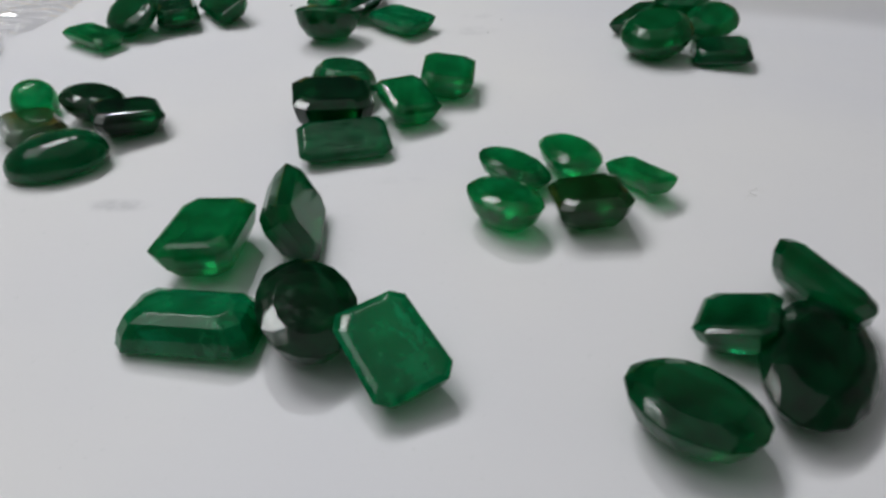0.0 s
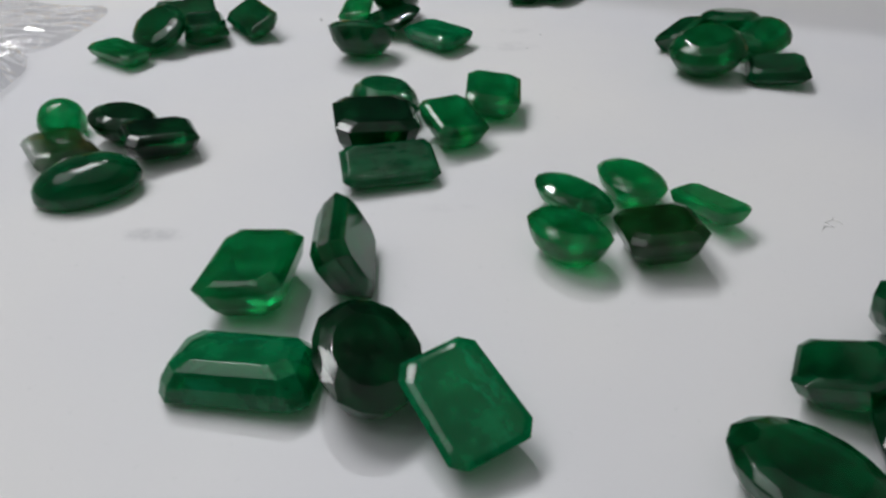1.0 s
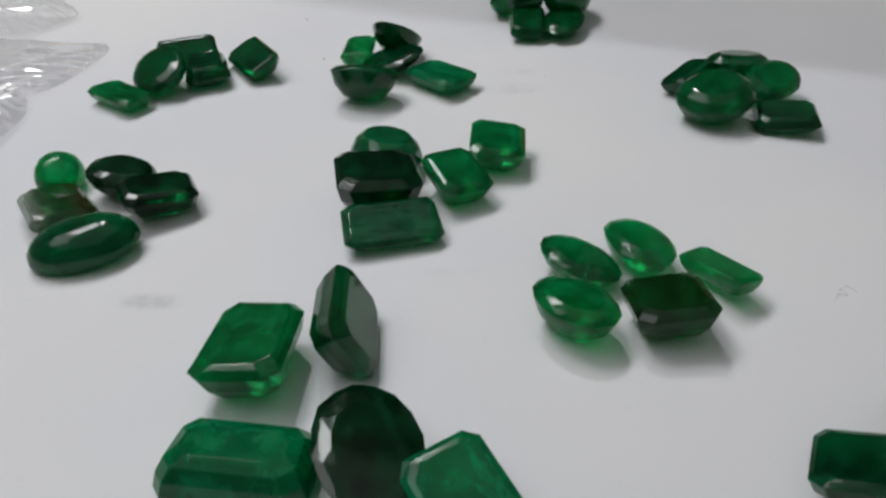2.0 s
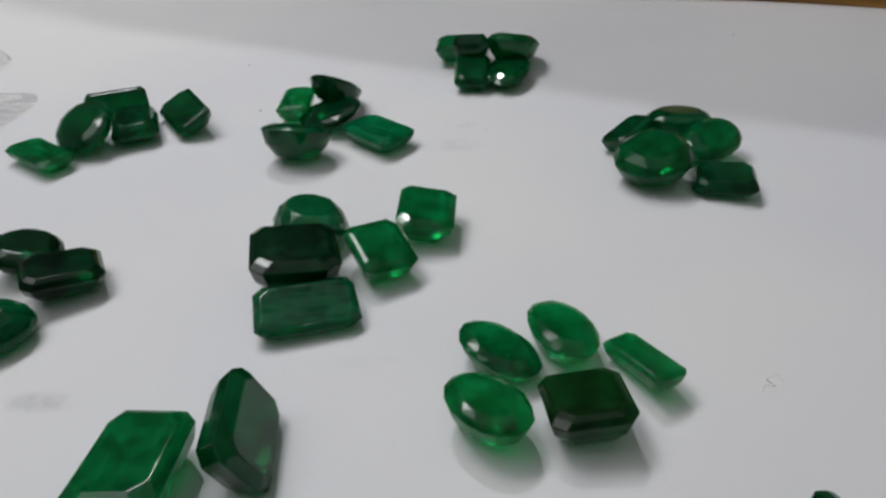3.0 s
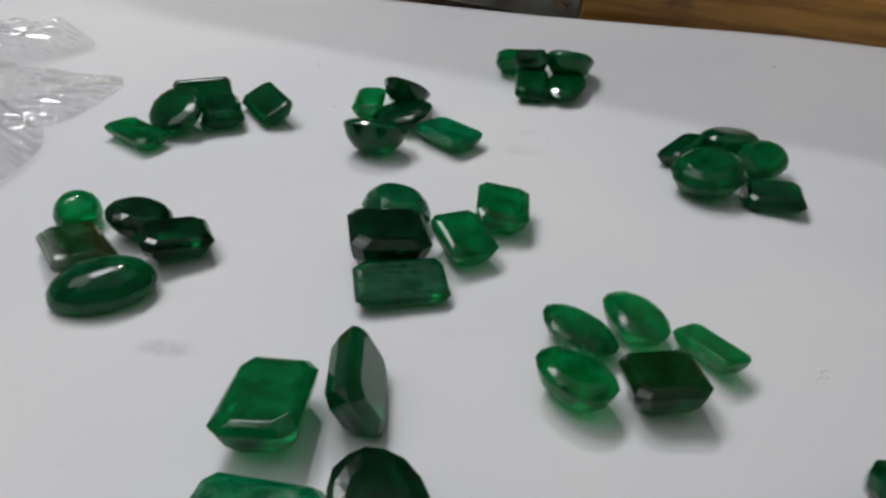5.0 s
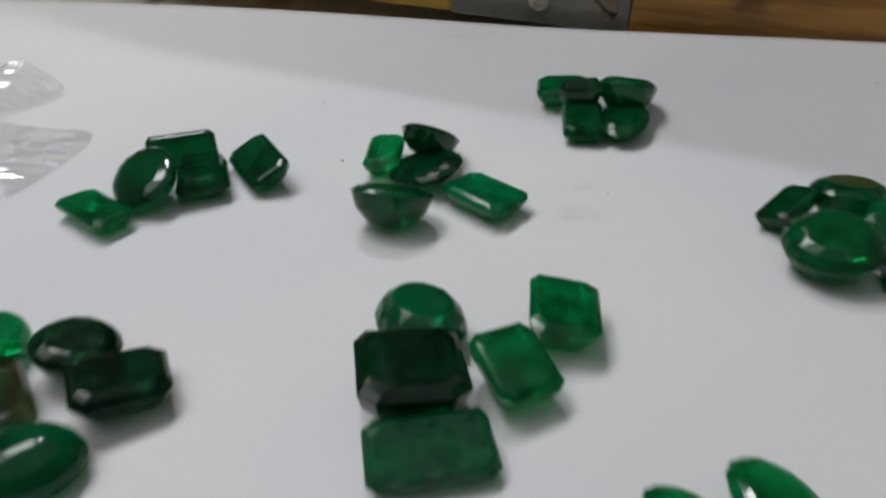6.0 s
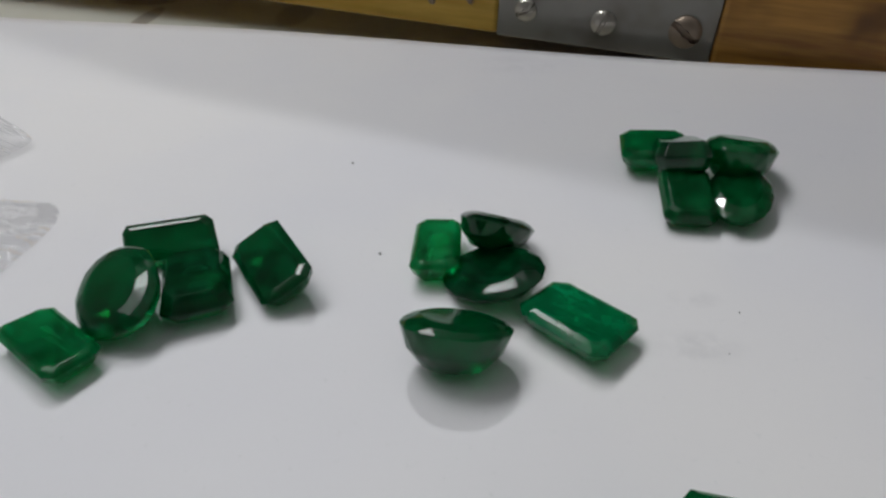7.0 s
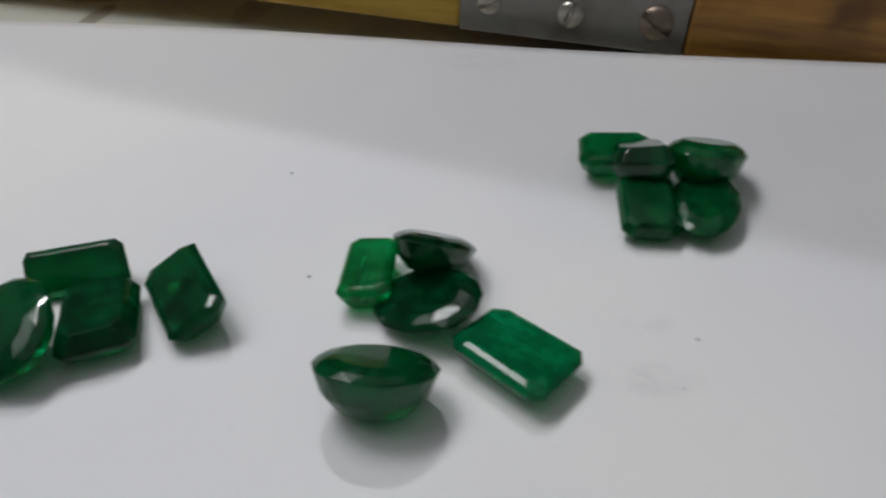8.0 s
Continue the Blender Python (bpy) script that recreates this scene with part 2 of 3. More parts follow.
# ---------------------------------------------------------------- room and table
TABLE_Z = -0.002
bm = bmesh.new()
box_into(bm, -0.75, 0.75, -0.45, 0.55, -0.78, TABLE_Z, 0.003)
tagged(finish("counter", bm, TABLE), "pale greenish laminate counter with brown stains", "counter", kind="structure")
for name, box in (("wall_north", (-1.8, 1.8, 1.8, 1.9)), ("wall_south", (-1.8, 1.8, -1.9, -1.8)), ("wall_west", (-1.9, -1.8, -1.9, 1.9)), ("wall_east", (1.8, 1.9, -1.9, 1.9))):
    bm = bmesh.new()
    box_into(bm, *box, -0.78, 1.8)
    tagged(finish(name, bm, WALL), "plain painted wall closing the room", "wall", kind="structure")
bm = bmesh.new()
box_into(bm, -1.9, 1.9, -1.9, 1.9, 1.8, 1.9)
tagged(finish("ceiling", bm, WALL), "plain painted ceiling of the room", "ceiling", kind="structure")
bm = bmesh.new()
box_into(bm, -1.9, 1.9, -1.9, 1.9, -0.88, -0.78)
tagged(finish("floor", bm, FLOOR), "plain grey floor of the room", "floor", kind="structure")


# ---------------------------------------------------------------- paper
def edge_y(x):
    return 20.15 - 0.125 * x


def crease_y(x):
    return min(15.75 - 0.41 * x + 0.003 * x * x, edge_y(x) - 2.0)


def paper_z(x, y):
    """Height of the sheet: flat, then lifting from a soft crease to its far edge; in centimetres."""
    c, e = crease_y(x), edge_y(x)
    s = max(0.0, (y - c + 0.5) / max(e - c + 0.5, 2.0))
    lift = 0.46 * (s * s * (3 - 2 * s) * 0.35 + 0.65 * s) if s < 1 else 0.46
    ripple = 0.05 * math.sin(0.45 * x + 0.2 * y) * min(1.0, s * 2)
    wave = 0.05 * noise.noise(Vector((0.16 * x + 3.1, 0.2 * y, 0.5)))
    return lift + ripple * min(1.0, s) + wave


def paper_sheet(name, x0, x1, y0, thick, drop, extra):
    bm = bmesh.new()
    nx, ny = 90, 110
    top, low = [], []
    for i in range(nx + 1):
        x = x0 + (x1 - x0) * i / nx
        end = edge_y(x) + extra
        for j in range(ny + 1):
            y = y0 + (end - y0) * j / ny
            z = paper_z(x, y) - drop
            top.append(bm.verts.new((x * CM, y * CM, z * CM)))
            low.append(bm.verts.new((x * CM, y * CM, (z - thick) * CM)))
    k = ny + 1
    for i in range(nx):
        for j in range(ny):
            a, b, c, d = i * k + j, (i + 1) * k + j, (i + 1) * k + j + 1, i * k + j + 1
            bm.faces.new((top[a], top[b], top[c], top[d]))
            bm.faces.new((low[d], low[c], low[b], low[a]))
    for j in range(ny):
        for i, flip in ((0, False), (nx, True)):
            q = [top[i * k + j], top[i * k + j + 1], low[i * k + j + 1], low[i * k + j]]
            bm.faces.new(q[::-1] if flip else q)
    for i in range(nx):
        for j, flip in ((0, True), (ny, False)):
            q = [top[i * k + j], top[(i + 1) * k + j], low[(i + 1) * k + j], low[i * k + j]]
            bm.faces.new(q[::-1] if flip else q)
    return finish(name, bm, PAPER, True)


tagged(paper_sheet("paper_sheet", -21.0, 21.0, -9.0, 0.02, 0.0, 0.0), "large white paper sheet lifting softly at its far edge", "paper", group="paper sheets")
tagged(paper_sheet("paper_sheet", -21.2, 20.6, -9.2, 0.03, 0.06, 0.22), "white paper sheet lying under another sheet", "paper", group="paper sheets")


# ---------------------------------------------------------------- wooden rail with its steel plate
RAIL = pose(-1.61 * CM, 21.77 * CM, 0.30 * CM, 0, 2.0, -14.6)
rail = new("wooden_rail")
rail.matrix_world = RAIL
tagged(rail, "varnished brown wooden rail with a screwed steel plate", "rail")
bm = bmesh.new()
box_into(bm, -0.22, 0.0, 0.0, 0.025, 0.0, 0.0160, 0.0008)
part("board", bm, PALE_WOOD, rail, "yellowish worn wooden board")
bm = bmesh.new()
box_into(bm, 0.0447, 0.24, -0.001, 0.025, -0.0005, 0.0165, 0.0010)
part("board", bm, WOOD, rail, "brown varnished wooden board")
bm = bmesh.new()
box_into(bm, 0.0004, 0.0443, 0.001, 0.025, 0.0, 0.0155, 0.0004)
part("core", bm, WOOD, rail)
bm = bmesh.new()
box_into(bm, 0.0002, 0.0445, -0.0008, 0.0006, 0.0, 0.0150, 0.0003)
plate = part("plate", bm, STEEL, rail, "dull grey steel fixing plate")


def screw(x, z, radius, turn, material, label):
    """A domed head with a groove across it."""
    bm = bmesh.new()
    levels, count = 9, 40
    rings = []
    for k in range(levels + 1):
        r = 1 - k / levels * 0.98
        ring = []
        for i in range(count):
            a = 2 * math.pi * i / count
            u, v = r * math.cos(a), r * math.sin(a)
            h = 0.5 * math.sqrt(max(0.0, 1 - 0.92 * r * r))
            across = abs(-u * math.sin(turn) + v * math.cos(turn))
            if across < 0.14 and r < 0.97:
                h -= 0.28
            ring.append(bm.verts.new((u * radius, -h * radius, v * radius)))
        rings.append(ring)
    rings.insert(0, [bm.verts.new((v.co.x, 0.0003, v.co.z)) for v in rings[0]])
    for a, b in zip(rings, rings[1:]):
        for i in range(count):
            bm.faces.new((a[i], a[(i + 1) % count], b[(i + 1) % count], b[i]))
    bm.faces.new(rings[-1])
    bm.faces.new(rings[0][::-1])
    head = part("screw", bm, material, plate, label)
    head.location = (x, -0.0009, z)
    return head


screw(0.0062, 0.0060, 0.0023, 0.5, SCREW, "shiny domed screw head")
screw(0.0225, 0.0055, 0.0025, 1.2, SCREW, "shiny domed screw head")
screw(0.0388, 0.0058, 0.0032, -0.6, RUST, "rusty slotted screw head")

for x, z in ((-0.0150, 0.0052), (-0.0062, 0.0063), (-0.0700, 0.0085)):
    bm = bmesh.new()
    bmesh.ops.create_cone(bm, cap_ends=True, segments=14, radius1=0.0009, radius2=0.0006, depth=0.0008, matrix=Matrix.Rotation(radians(90), 4, "X"))
    nail = part("nail", bm, RUST, rail, "small dark nail head")
    nail.location = (x, -0.0002, z)

# dark case, added behind the rail, keeps the back lamp off part of the paper
bm = bmesh.new()
box_into(bm, -0.26, 0.05, 0.0, 0.10, TABLE_Z, 0.155, 0.004, 3)
case = finish("shade_case", bm, BLACK, True)
case.matrix_world = pose(0.02, 0.245, 0, 0, 0, -22.3)
tagged(case, "dark navy case added behind the wooden rail to shade the paper", "case")

# folded dark cloth lying low behind the rail
bm = bmesh.new()
bmesh.ops.create_grid(bm, x_segments=40, y_segments=24, size=0.5, matrix=Matrix.Diagonal((0.24, 0.13, 1, 1)))
for v in bm.verts:
    e = min(0.12 - abs(v.co.x), 0.065 - abs(v.co.y))
    v.co.z = 0.012 * min(1.0, max(0.0, e) / 0.006) ** 0.5 + 0.003 * noise.noise(v.co * 30) * min(1.0, e / 0.01)
cloth = finish("folded_cloth", bm, BLACK, True)
cloth.matrix_world = pose(0.238, 0.275, TABLE_Z, 0, 0, -6)
tagged(cloth, "dark navy folded cloth lying behind the wooden rail", "cloth")

# ---------------------------------------------------------------- stones
def outline(kind, length, width):
    a, b = length / 2, width / 2
    if kind == "oct":
        c = 0.145 * min(length, width)
        return [(a, -b + c), (a, b - c), (a - c, b), (-a + c, b), (-a, b - c), (-a, -b + c), (-a + c, -b), (a - c, -b)]
    count = 28 if kind == "cab" else 16
    turns = [2 * math.pi * i / count for i in range(count)]
    if kind == "marq":
        return [(a * math.cos(t), b * math.sin(t) * abs(math.sin(t)) ** 0.35) for t in turns]
    return [(a * math.cos(t), b * math.sin(t)) for t in turns]


def stone_rings(kind, length, width, crown, pavilion):
    """Rings from the table down to the keel, and whether a ring is turned by half a step."""
    o = outline(kind, length, width)
    n = len(o)
    if kind == "oct":
        half = min(length, width) / 2
        steps = ((0.26, crown), (0.13, 0.7 * crown), (0.0, 0.06 * crown), (0.0, -0.06 * crown), (0.1, -0.45 * pavilion), (0.28, -0.82 * pavilion), (0.55, -pavilion))
        made = []
        for d, z in steps:
            made.append([(x - math.copysign(min(d * half, abs(x) - 0.004 * length), x), y - math.copysign(min(d * half, abs(y) - 0.004 * width), y), z) for x, y in o])
        return made, [False] * len(made)
    if kind == "cab":
        made = []
        for k in range(6):
            a = math.radians(84 - 16.8 * k)
            s = math.cos(a) ** 0.8
            made.append([(x * s, y * s, crown * math.sin(a)) for x, y in o])
        for s, z in ((1, -0.04 * crown), (0.98, -0.4 * pavilion), (0.93, -0.75 * pavilion), (0.84, -0.95 * pavilion), (0.7, -pavilion)):
            made.append([(x * s, y * s, z) for x, y in o])
        return made, [False] * len(made)
    between = [((x0 + x1) / 2 * 1.02, (y0 + y1) / 2 * 1.02) for (x0, y0), (x1, y1) in zip(o, o[1:] + o[:1])]
    made, turned = [], []
    for s, z, half_step in ((0.64, crown, False), (0.86, 0.62 * crown, True), (1, 0.07 * crown, False), (1, -0.07 * crown, False), (0.86, -0.5 * pavilion, True), (0.58, -0.88 * pavilion, False), (0.25, -pavilion, False)):
        made.append([(x * s, y * s, z) for x, y in (between if half_step else o)])
        turned.append(half_step)
    return made, turned


def take_faces(faces, turn):
    """The given faces as a mesh of their own, turned."""
    bm = bmesh.new()
    made = {}
    for f in faces:
        corners = []
        for v in f.verts:
            if v not in made:
                made[v] = bm.verts.new(turn @ v.co)
            corners.append(made[v])
        bm.faces.new(corners)
    return bm


def emerald(kind, tone, place, turn, size, label, group):
    """A cut stone: its flat table, crown and pavilion. A kind that ends in _down lies on its table."""
    down = kind.endswith("_down")
    kind = kind.removesuffix("_down")
    rings, turned = stone_rings(kind, *size)
    bm = bmesh.new()
    # hand cut: no two corners stand out equally far
    rng = random.Random(int(1000 * place[0] + 77 * place[1]))
    uneven = 0.0 if kind == "cab" else 0.035 if kind == "oct" else 0.022
    reach = [1 + rng.uniform(-uneven, uneven) for _ in rings[0]]
    rows = [[bm.verts.new(Vector((x * k, y * k, z)) * CM) for (x, y, z), k in zip(ring, reach)] for ring in rings]
    n = len(rows[0])
    for a, b, ta, tb in zip(rows, rows[1:], turned, turned[1:]):
        for i in range(n):
            j = (i + 1) % n
            if ta == tb:
                bm.faces.new((a[i], a[j], b[j], b[i]))
            elif tb:
                bm.faces.new((a[i], a[j], b[i]))
                bm.faces.new((a[j], b[j], b[i]))
            else:
                bm.faces.new((a[i], b[j], b[i]))
                bm.faces.new((a[i], a[j], b[j]))
    bm.faces.new(rows[0][::-1])
    bm.faces.new(rows[-1])
    bmesh.ops.remove_doubles(bm, verts=bm.verts, dist=0.00002)
    bmesh.ops.recalc_face_normals(bm, faces=bm.faces)
    if kind != "cab":
        sharp = [e for e in bm.edges if len(e.link_faces) == 2 and e.calc_face_angle(0) > 0.15]
        bmesh.ops.bevel(bm, geom=sharp, offset=0.00009, segments=1, affect="EDGES", clamp_overlap=True)
    spin = Matrix.Rotation(radians(turn[0]), 3, "X") @ Matrix.Rotation(radians(turn[1]), 3, "Y")
    if down:
        spin = spin @ Matrix.Rotation(math.pi, 3, "X")
    low = min((spin @ v.co).z for v in bm.verts)
    turn_and_rest = Matrix.Translation((0, 0, -low)) @ spin.to_4x4()
    top = size[2] * CM
    sides = {"table": [], "crown": [], "pavilion": []}
    for f in bm.faces:
        z = f.calc_center_median().z
        if kind != "cab" and z > 0.93 * top and f.normal.z > 0.97:
            sides["table"].append(f)
        else:
            sides["crown" if z > 0 else "pavilion"].append(f)
    x, y, z = place
    stone = new("emerald")
    stone.matrix_world = pose(x * CM, y * CM, z * CM + paper_z(x, y) * CM, 0, 0, turn[2])
    for name, faces in sides.items():
        if faces:
            title = {"crown": "dome", "pavilion": "base"}[name] if kind == "cab" else name
            part(title, take_faces(faces, turn_and_rest), EMERALD[tone], stone, smooth=kind == "cab", turn_out=False)
    bm.free()
    return tagged(stone, label, "gemstone", group=group)


# outline, tone, place in centimetres, tilts and yaw, length width crown pavilion in centimetres
STONES = [
    ("front pile", [
        ("oct", "mid", (-2.49, 5.60, 0.00), (-4, 4, 87), (1.10, 0.85, 0.09, 0.39), "translucent mid-green emerald-cut stone with a bright edge"),
        ("oct", "dark", (-1.56, 5.93, 0.00), (65, -0, 94), (1.07, 0.77, 0.10, 0.35), "deep green emerald-cut stone tipped up on its side"),
        ("oval", "black", (-1.27, 4.45, 0.00), (7, -4, 108), (1.26, 0.91, 0.05, 0.38), "almost black round green stone on white paper"),
        ("oct", "blue", (-0.49, 3.98, 0.00), (-8, -12, 120), (1.02, 0.74, 0.04, 0.30), "plain saturated green rectangular stone tilted against others"),
        ("oct_down", "blue", (-2.33, 4.45, 0.00), (3, 2, 172), (1.27, 0.72, 0.06, 0.31), "milky blue-green emerald-cut stone lying on paper"),
    ]),
    ("corner pile", [
        ("oval", "dark", (1.89, 3.36, 0.00), (9, 3, 135), (1.13, 0.95, 0.10, 0.34), "leaf-shaped translucent green stone lying on paper"),
        ("oval", "black", (3.06, 3.84, 0.00), (7, -0, 56), (1.62, 0.94, 0.12, 0.28), "large blackish green oval stone in a pile"),
        ("oct", "dark", (2.55, 4.34, 0.00), (9, 20, 152), (0.68, 0.74, 0.04, 0.31), "dark green cut-corner stone beside a large oval"),
        ("oct", "dark", (3.47, 4.72, 0.00), (50, -16, 136), (1.0, 0.70, 0.10, 0.26), "dark green rectangular stone standing on its edge"),
    ]),
    ("five stone ring", [
        ("oval", "mid", (0.81, 7.09, 0.00), (6, -4, 137), (1.01, 0.69, 0.08, 0.23), "glossy green oval stone with a bright highlight"),
        ("oval", "bright", (1.52, 7.34, 0.00), (4, 5, 105), (1.06, 0.74, 0.09, 0.27), "light clear green oval stone on white paper"),
        ("oct", "bright", (2.30, 6.91, 0.00), (5, 10, 116), (0.88, 0.43, 0.04, 0.20), "narrow clear green emerald-cut stone with pale end"),
        ("oct", "olive", (1.57, 6.24, 0.00), (-6, -4, 6), (0.82, 0.77, 0.08, 0.35), "brownish dark green octagonal stone with pale glow"),
        ("oval", "clear", (0.63, 6.21, 0.00), (3, 1, 136), (0.97, 0.70, 0.09, 0.37), "clear green oval stone with small dark flaws"),
    ]),
    ("middle pile", [
        ("oval", "worn", (-1.55, 9.56, 0.00), (1, 7, 47), (0.98, 1.11, 0.28, 0.23), "frosty green oval stone leaning behind others"),
        ("oct", "black", (-1.58, 8.58, 0.00), (4, -1, 102), (1.00, 1.06, 0.08, 0.50), "blackish green octagonal stone propped up steeply"),
        ("oct", "worn", (-1.34, 7.81, 0.00), (18, 2, 13), (1.18, 0.69, 0.08, 0.19), "scratched green rectangular stone lying in front"),
        ("oct", "mid", (-0.55, 8.81, 0.00), (4, -11, 116), (0.90, 0.74, 0.07, 0.33), "green octagonal stone with a pale lower edge"),
        ("oct", "mid", (0.02, 9.70, 0.00), (6, -2, 86), (0.96, 0.78, 0.06, 0.37), "squarish green stone with dark rim on paper"),
    ]),
    ("rounded pile", [
        ("cab", "clear", (-5.96, 8.99, 0.00), (7, 6, 93), (0.68, 0.62, 0.33, 0.16), "bright clear green domed round cabochon"),
        ("oval", "black", (-5.05, 8.90, 0.00), (-4, 11, -6), (0.91, 0.85, 0.12, 0.29), "blackish green oval stone behind a faceted one"),
        ("oct", "black", (-4.40, 8.45, 0.00), (-1, 8, 31), (0.92, 0.74, 0.11, 0.27), "very dark green octagonal stone on paper"),
        ("oct", "brown", (-5.58, 8.14, 0.00), (6, 8, 128), (1.26, 0.76, 0.12, 0.18), "brownish green octagonal stone with clear grey end"),
        ("cab", "blue2", (-4.95, 7.45, 0.00), (-3, 4, 203), (1.26, 0.87, 0.33, 0.10), "smooth long oval green cabochon lying flat"),
    ]),
    ("back pile", [
        ("oct", "mid", (-6.24, 11.73, 0.00), (2, 0, 145), (1.13, 0.61, 0.06, 0.21), "small flat green rectangular stone on paper"),
        ("oval", "dark", (-5.78, 12.38, 0.00), (-26, -8, 120), (1.29, 1.02, 0.11, 0.30), "dark green oval stone with faceted dome"),
        ("oct", "dark", (-5.07, 12.74, 0.00), (0, 2, 112), (1.08, 0.77, 0.21, 0.18), "dark green blocky stone sitting on paper"),
        ("oct", "dark", (-5.62, 13.43, 0.00), (53, -7, 20), (1.10, 0.55, 0.07, 0.20), "dark green rectangular stone standing behind others"),
        ("oct", "dark", (-4.32, 13.11, 0.00), (-27, -1, 124), (1.25, 0.69, 0.07, 0.24), "dark green square stone turned like a diamond"),
    ]),
    ("centre back pile", [
        ("oval", "dark", (-2.10, 11.93, 0.00), (-23, 7, 7), (1.16, 0.88, 0.10, 0.47), "dark green oval stone with rounded pointed underside"),
        ("oct", "blue", (-0.82, 12.42, 0.00), (1, 0, 138), (1.14, 0.82, 0.08, 0.24), "bright green rectangular stone with long highlight"),
        ("oct", "bright", (-2.40, 13.61, 0.00), (-5, 0, 89), (1.03, 0.58, 0.07, 0.27), "light green octagonal stone with bright facet"),
        ("marq", "black", (-1.68, 13.84, 0.00), (-5, 33, 63), (1.30, 0.90, 0.09, 0.36), "blackish brown-green stone resting on an oval one"),
        ("oval", "dark", (-1.74, 13.09, 0.00), (9, -15, -27), (1.28, 0.98, 0.09, 0.21), "dark green wide oval stone under another"),
    ]),
    ("far pile", [
        ("oct", "mid", (0.67, 16.15, 0.00), (4, -5, -7), (0.98, 0.81, 0.09, 0.32), "small green rectangular stone near the paper edge"),
        ("oct", "dark", (0.92, 15.72, 0.03), (-7, 21, 84), (1.11, 0.74, 0.20, 0.34), "dark green octagonal stone at the back of a pile"),
        ("oct", "matt", (0.90, 14.94, 0.00), (0, -14, 88), (1.0, 0.70, 0.14, 0.22), "dark green rounded stone with grey side facet"),
        ("oval", "matt", (1.80, 15.80, 0.00), (-8, 18, 50), (1.31, 0.98, 0.14, 0.47), "green oval stone with pale tip"),
        ("oval", "matt", (1.64, 15.05, 0.00), (-2, -7, 72), (1.35, 0.86, 0.09, 0.24), "green round stone at the front of its pile"),
    ]),
    ("right pile", [
        ("oct", "dark", (3.34, 12.15, 0.00), (-19, -13, 37), (0.89, 0.51, 0.06, 0.27), "dark green pointed stone at the pile edge"),
        ("oval", "matt", (3.48, 11.03, 0.00), (-11, -2, 119), (1.17, 1.19, 0.23, 0.38), "matt green round stone leaning on others"),
        ("oval", "dark", (4.27, 12.39, 0.00), (-9, 7, 29), (1.18, 0.91, 0.13, 0.42), "dark green oval stone behind a round one"),
        ("oval", "mid", (4.59, 11.64, 0.00), (20, -6, 42), (1.22, 0.80, 0.12, 0.37), "green oval stone with mirror-like flat top"),
        ("oct", "dark", (4.49, 10.67, 0.00), (-5, 8, 165), (0.91, 0.73, 0.16, 0.13), "small dark green flat rectangular stone"),
    ]),
]
for group, stones in STONES:
    for kind, tone, place, turn, size, label in stones:
        emerald(kind, tone, place, turn, size, label, group)


# ---------------------------------------------------------------- plastic bag
def bag_film(corners, lift, crumple, seed, res):
    """A crumpled film between four corners in centimetres: flat folds that meet in sharp, straight creases."""
    rng = random.Random(seed)
    folds = []
    for k in range(7):
        a = rng.uniform(0, math.pi)
        folds.append((math.cos(a), math.sin(a), rng.uniform(0.9, 3.2), rng.uniform(0, 5)))
    bm = bmesh.new()
    p00, p10, p11, p01 = [Vector((*c, 0)) for c in corners]
    grid = []
    for i in range(res + 1):
        u = i / res
        for j in range(res + 1):
            v = j / res
            p = p00.lerp(p10, u).lerp(p01.lerp(p11, u), v)
            p = p.lerp((p00 + p10 + p11 + p01) / 4, 0.1 * (abs(2 * u - 1) * abs(2 * v - 1)) ** 2)
            rim = min(1.0, min(u, 1 - u, v, 1 - v) * 7)
            q = Vector((p.x * 0.45 + seed, p.y * 0.45, seed * 2.3))
            wob = noise.noise_vector(q) * 0.45
            swell = 0.35 + 0.65 * max(0.0, 1 - abs(noise.noise(q * 0.8)) * 2.4)
            z = 0.0
            for cx, cy, wave, shift in folds:
                w = noise.noise(q * 1.7 + Vector((shift, 0, 0))) * 0.7
                s = ((p.x * cx + p.y * cy + shift + w) / wave) % 1.0
                z += wave * crumple * (1 - abs(2 * s - 1)) ** 1.3
            z += crumple * 0.5 * rng.random()
            z = 0.03 + (lift * swell + z) * (0.08 + 0.92 * rim)
            x, y = p.x + wob.x + rng.uniform(-1, 1) * 1.8 / res * rim, p.y + wob.y + rng.uniform(-1, 1) * 1.8 / res * rim
            grid.append(bm.verts.new((x * CM, y * CM, (z + paper_z(x, y)) * CM)))
    k = res + 1
    for i in range(res):
        for j in range(res):
            a, b, c, d = grid[i * k + j], grid[(i + 1) * k + j], grid[(i + 1) * k + j + 1], grid[i * k + j + 1]
            bm.faces.new((a, b, c))
            bm.faces.new((a, c, d))
    return bm


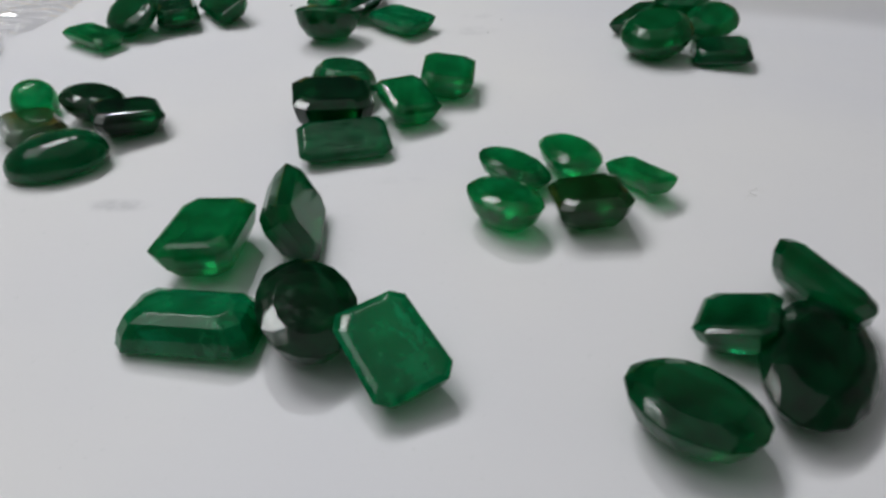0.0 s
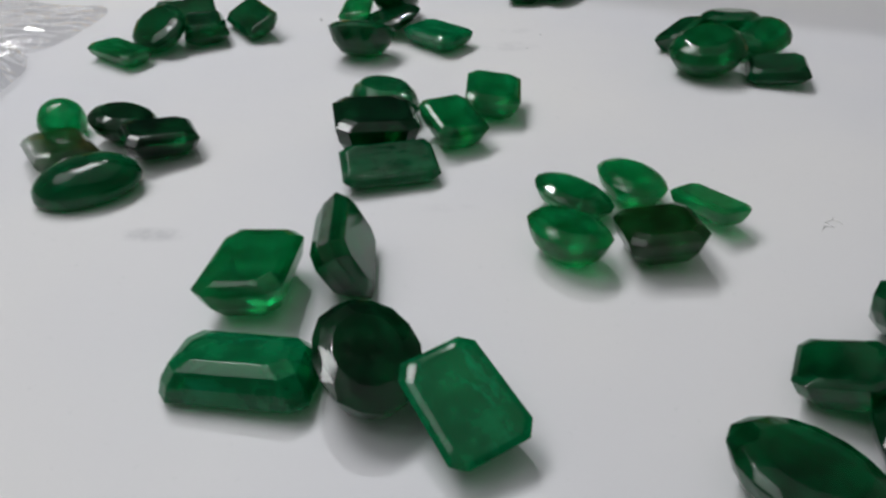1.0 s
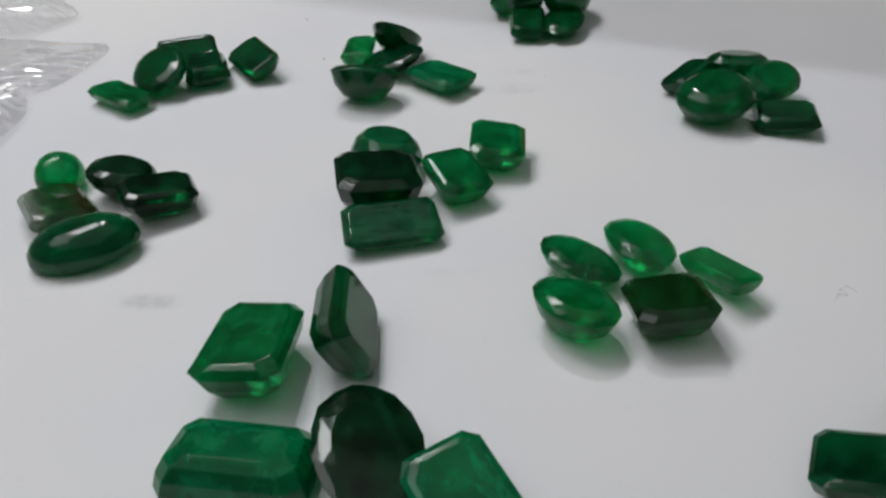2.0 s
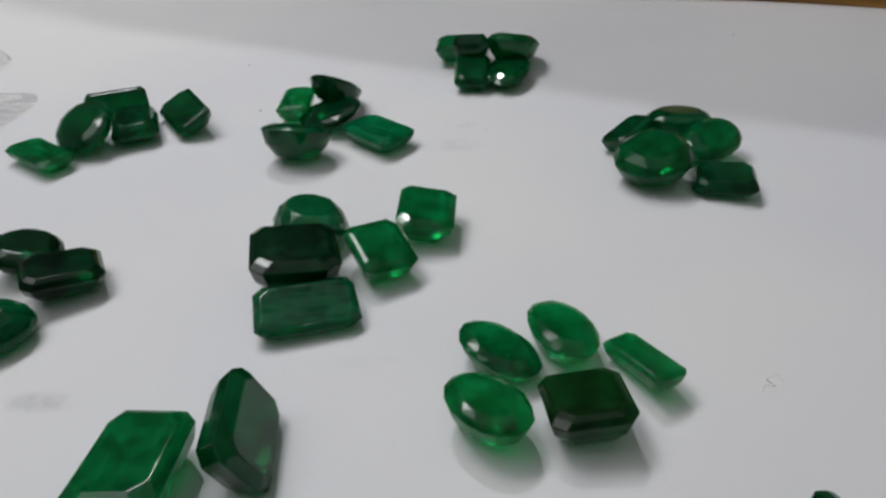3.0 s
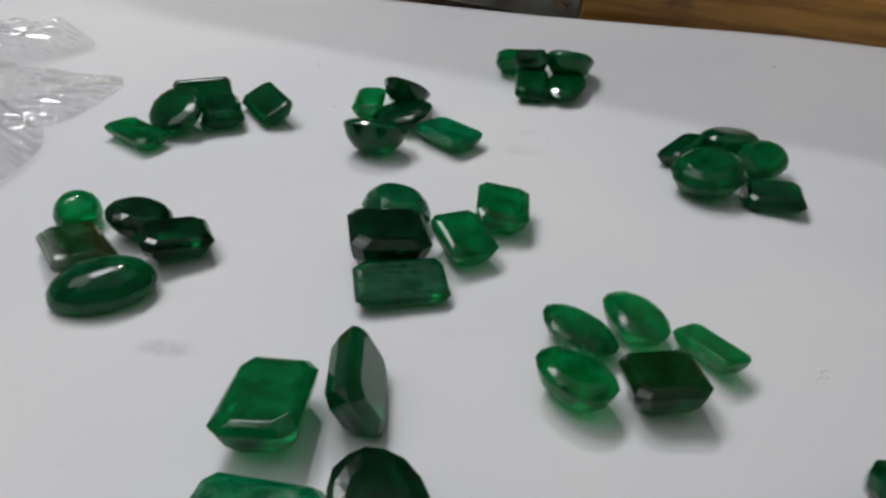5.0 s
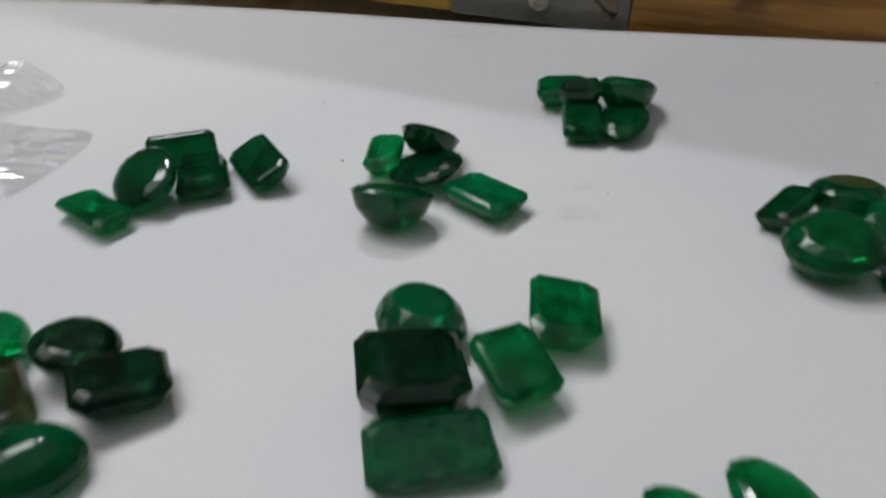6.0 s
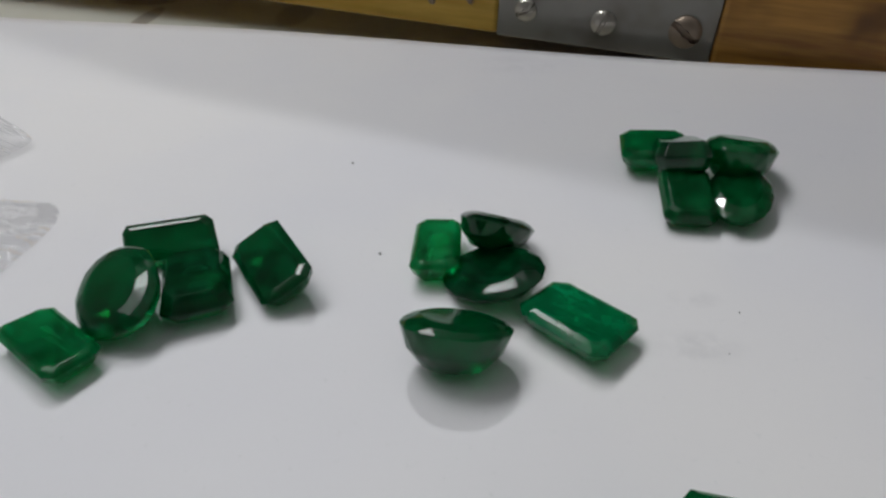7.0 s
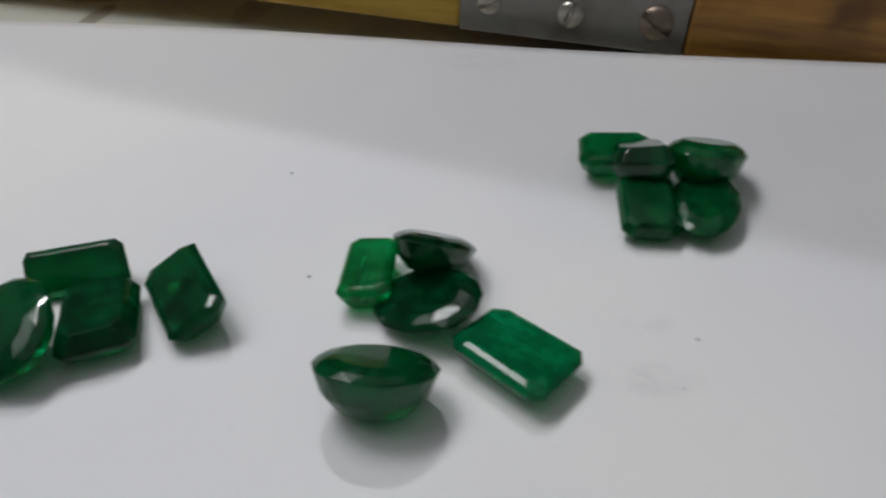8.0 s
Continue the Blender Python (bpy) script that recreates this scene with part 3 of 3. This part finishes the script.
bag = new("plastic_bag")
tagged(bag, "crumpled clear plastic bag lying on white paper", "bag")
part("upper_fold", bag_film(((-16, 13.6), (-9.6, 14.6), (-8.9, 16.5), (-16, 17.2)), 0.28, 0.10, 23, 30), FILM, bag)
part("flat_film", bag_film(((-16, 11.2), (-7.5, 11.9), (-7.6, 14.7), (-16, 15.6)), 0.03, 0.02, 51, 26), FILM, bag)
part("lower_fold", bag_film(((-16, 9.0), (-7.6, 9.3), (-7.4, 11.9), (-16, 13.0)), 0.22, 0.10, 37, 30), FILM, bag)


# ---------------------------------------------------------------- specks and lint
def speck(x, y, r, seed):
    bm = bmesh.new()
    bmesh.ops.create_icosphere(bm, subdivisions=2, radius=r * CM)
    for v in bm.verts:
        v.co *= 1 + 0.5 * noise.noise(v.co * 1500 + Vector((seed, 0, 0)))
        v.co.z *= 0.6
    low = min(v.co.z for v in bm.verts)
    for v in bm.verts:
        v.co.z -= low
    ob = finish("grit_speck", bm, GRIT, True)
    ob.location = (x * CM, y * CM, paper_z(x, y) * CM)
    tagged(ob, "tiny dark speck of grit on white paper", "speck", group="grit on the paper")


for i, (x, y, r) in enumerate(((-3.86, 16.08, 0.02), (-3.13, 13.74, 0.018), (1.05, 12.87, 0.014), (6.9, 17.0, 0.016), (0.75, 12.2, 0.01))):
    speck(x, y, r, i * 3.1)

bm = bmesh.new()
path = [(3.48, 6.62), (3.56, 6.72), (3.66, 6.70), (3.60, 6.80), (3.72, 6.86), (3.78, 6.76), (3.70, 6.92)]
last = None
for a, b in zip(path, path[1:]):
    for s in range(4):
        u = s / 4
        x, y = a[0] + (b[0] - a[0]) * u, a[1] + (b[1] - a[1]) * u
        nx, ny = b[1] - a[1], a[0] - b[0]
        k = 0.0045 / math.hypot(nx, ny)
        ring = [bm.verts.new(((x + nx * k * math.cos(t)) * CM, (y + ny * k * math.cos(t)) * CM, (0.005 + 0.0045 * math.sin(t) + 0.002 * math.sin(9 * u)) * CM + paper_z(x, y) * CM)) for t in (0, 2.1, 4.2)]
        if last:
            for i in range(3):
                bm.faces.new((last[i], last[(i + 1) % 3], ring[(i + 1) % 3], ring[i]))
        last = ring
tagged(finish("lint_thread", bm, LINT), "short curled white lint thread lying on paper", "lint")
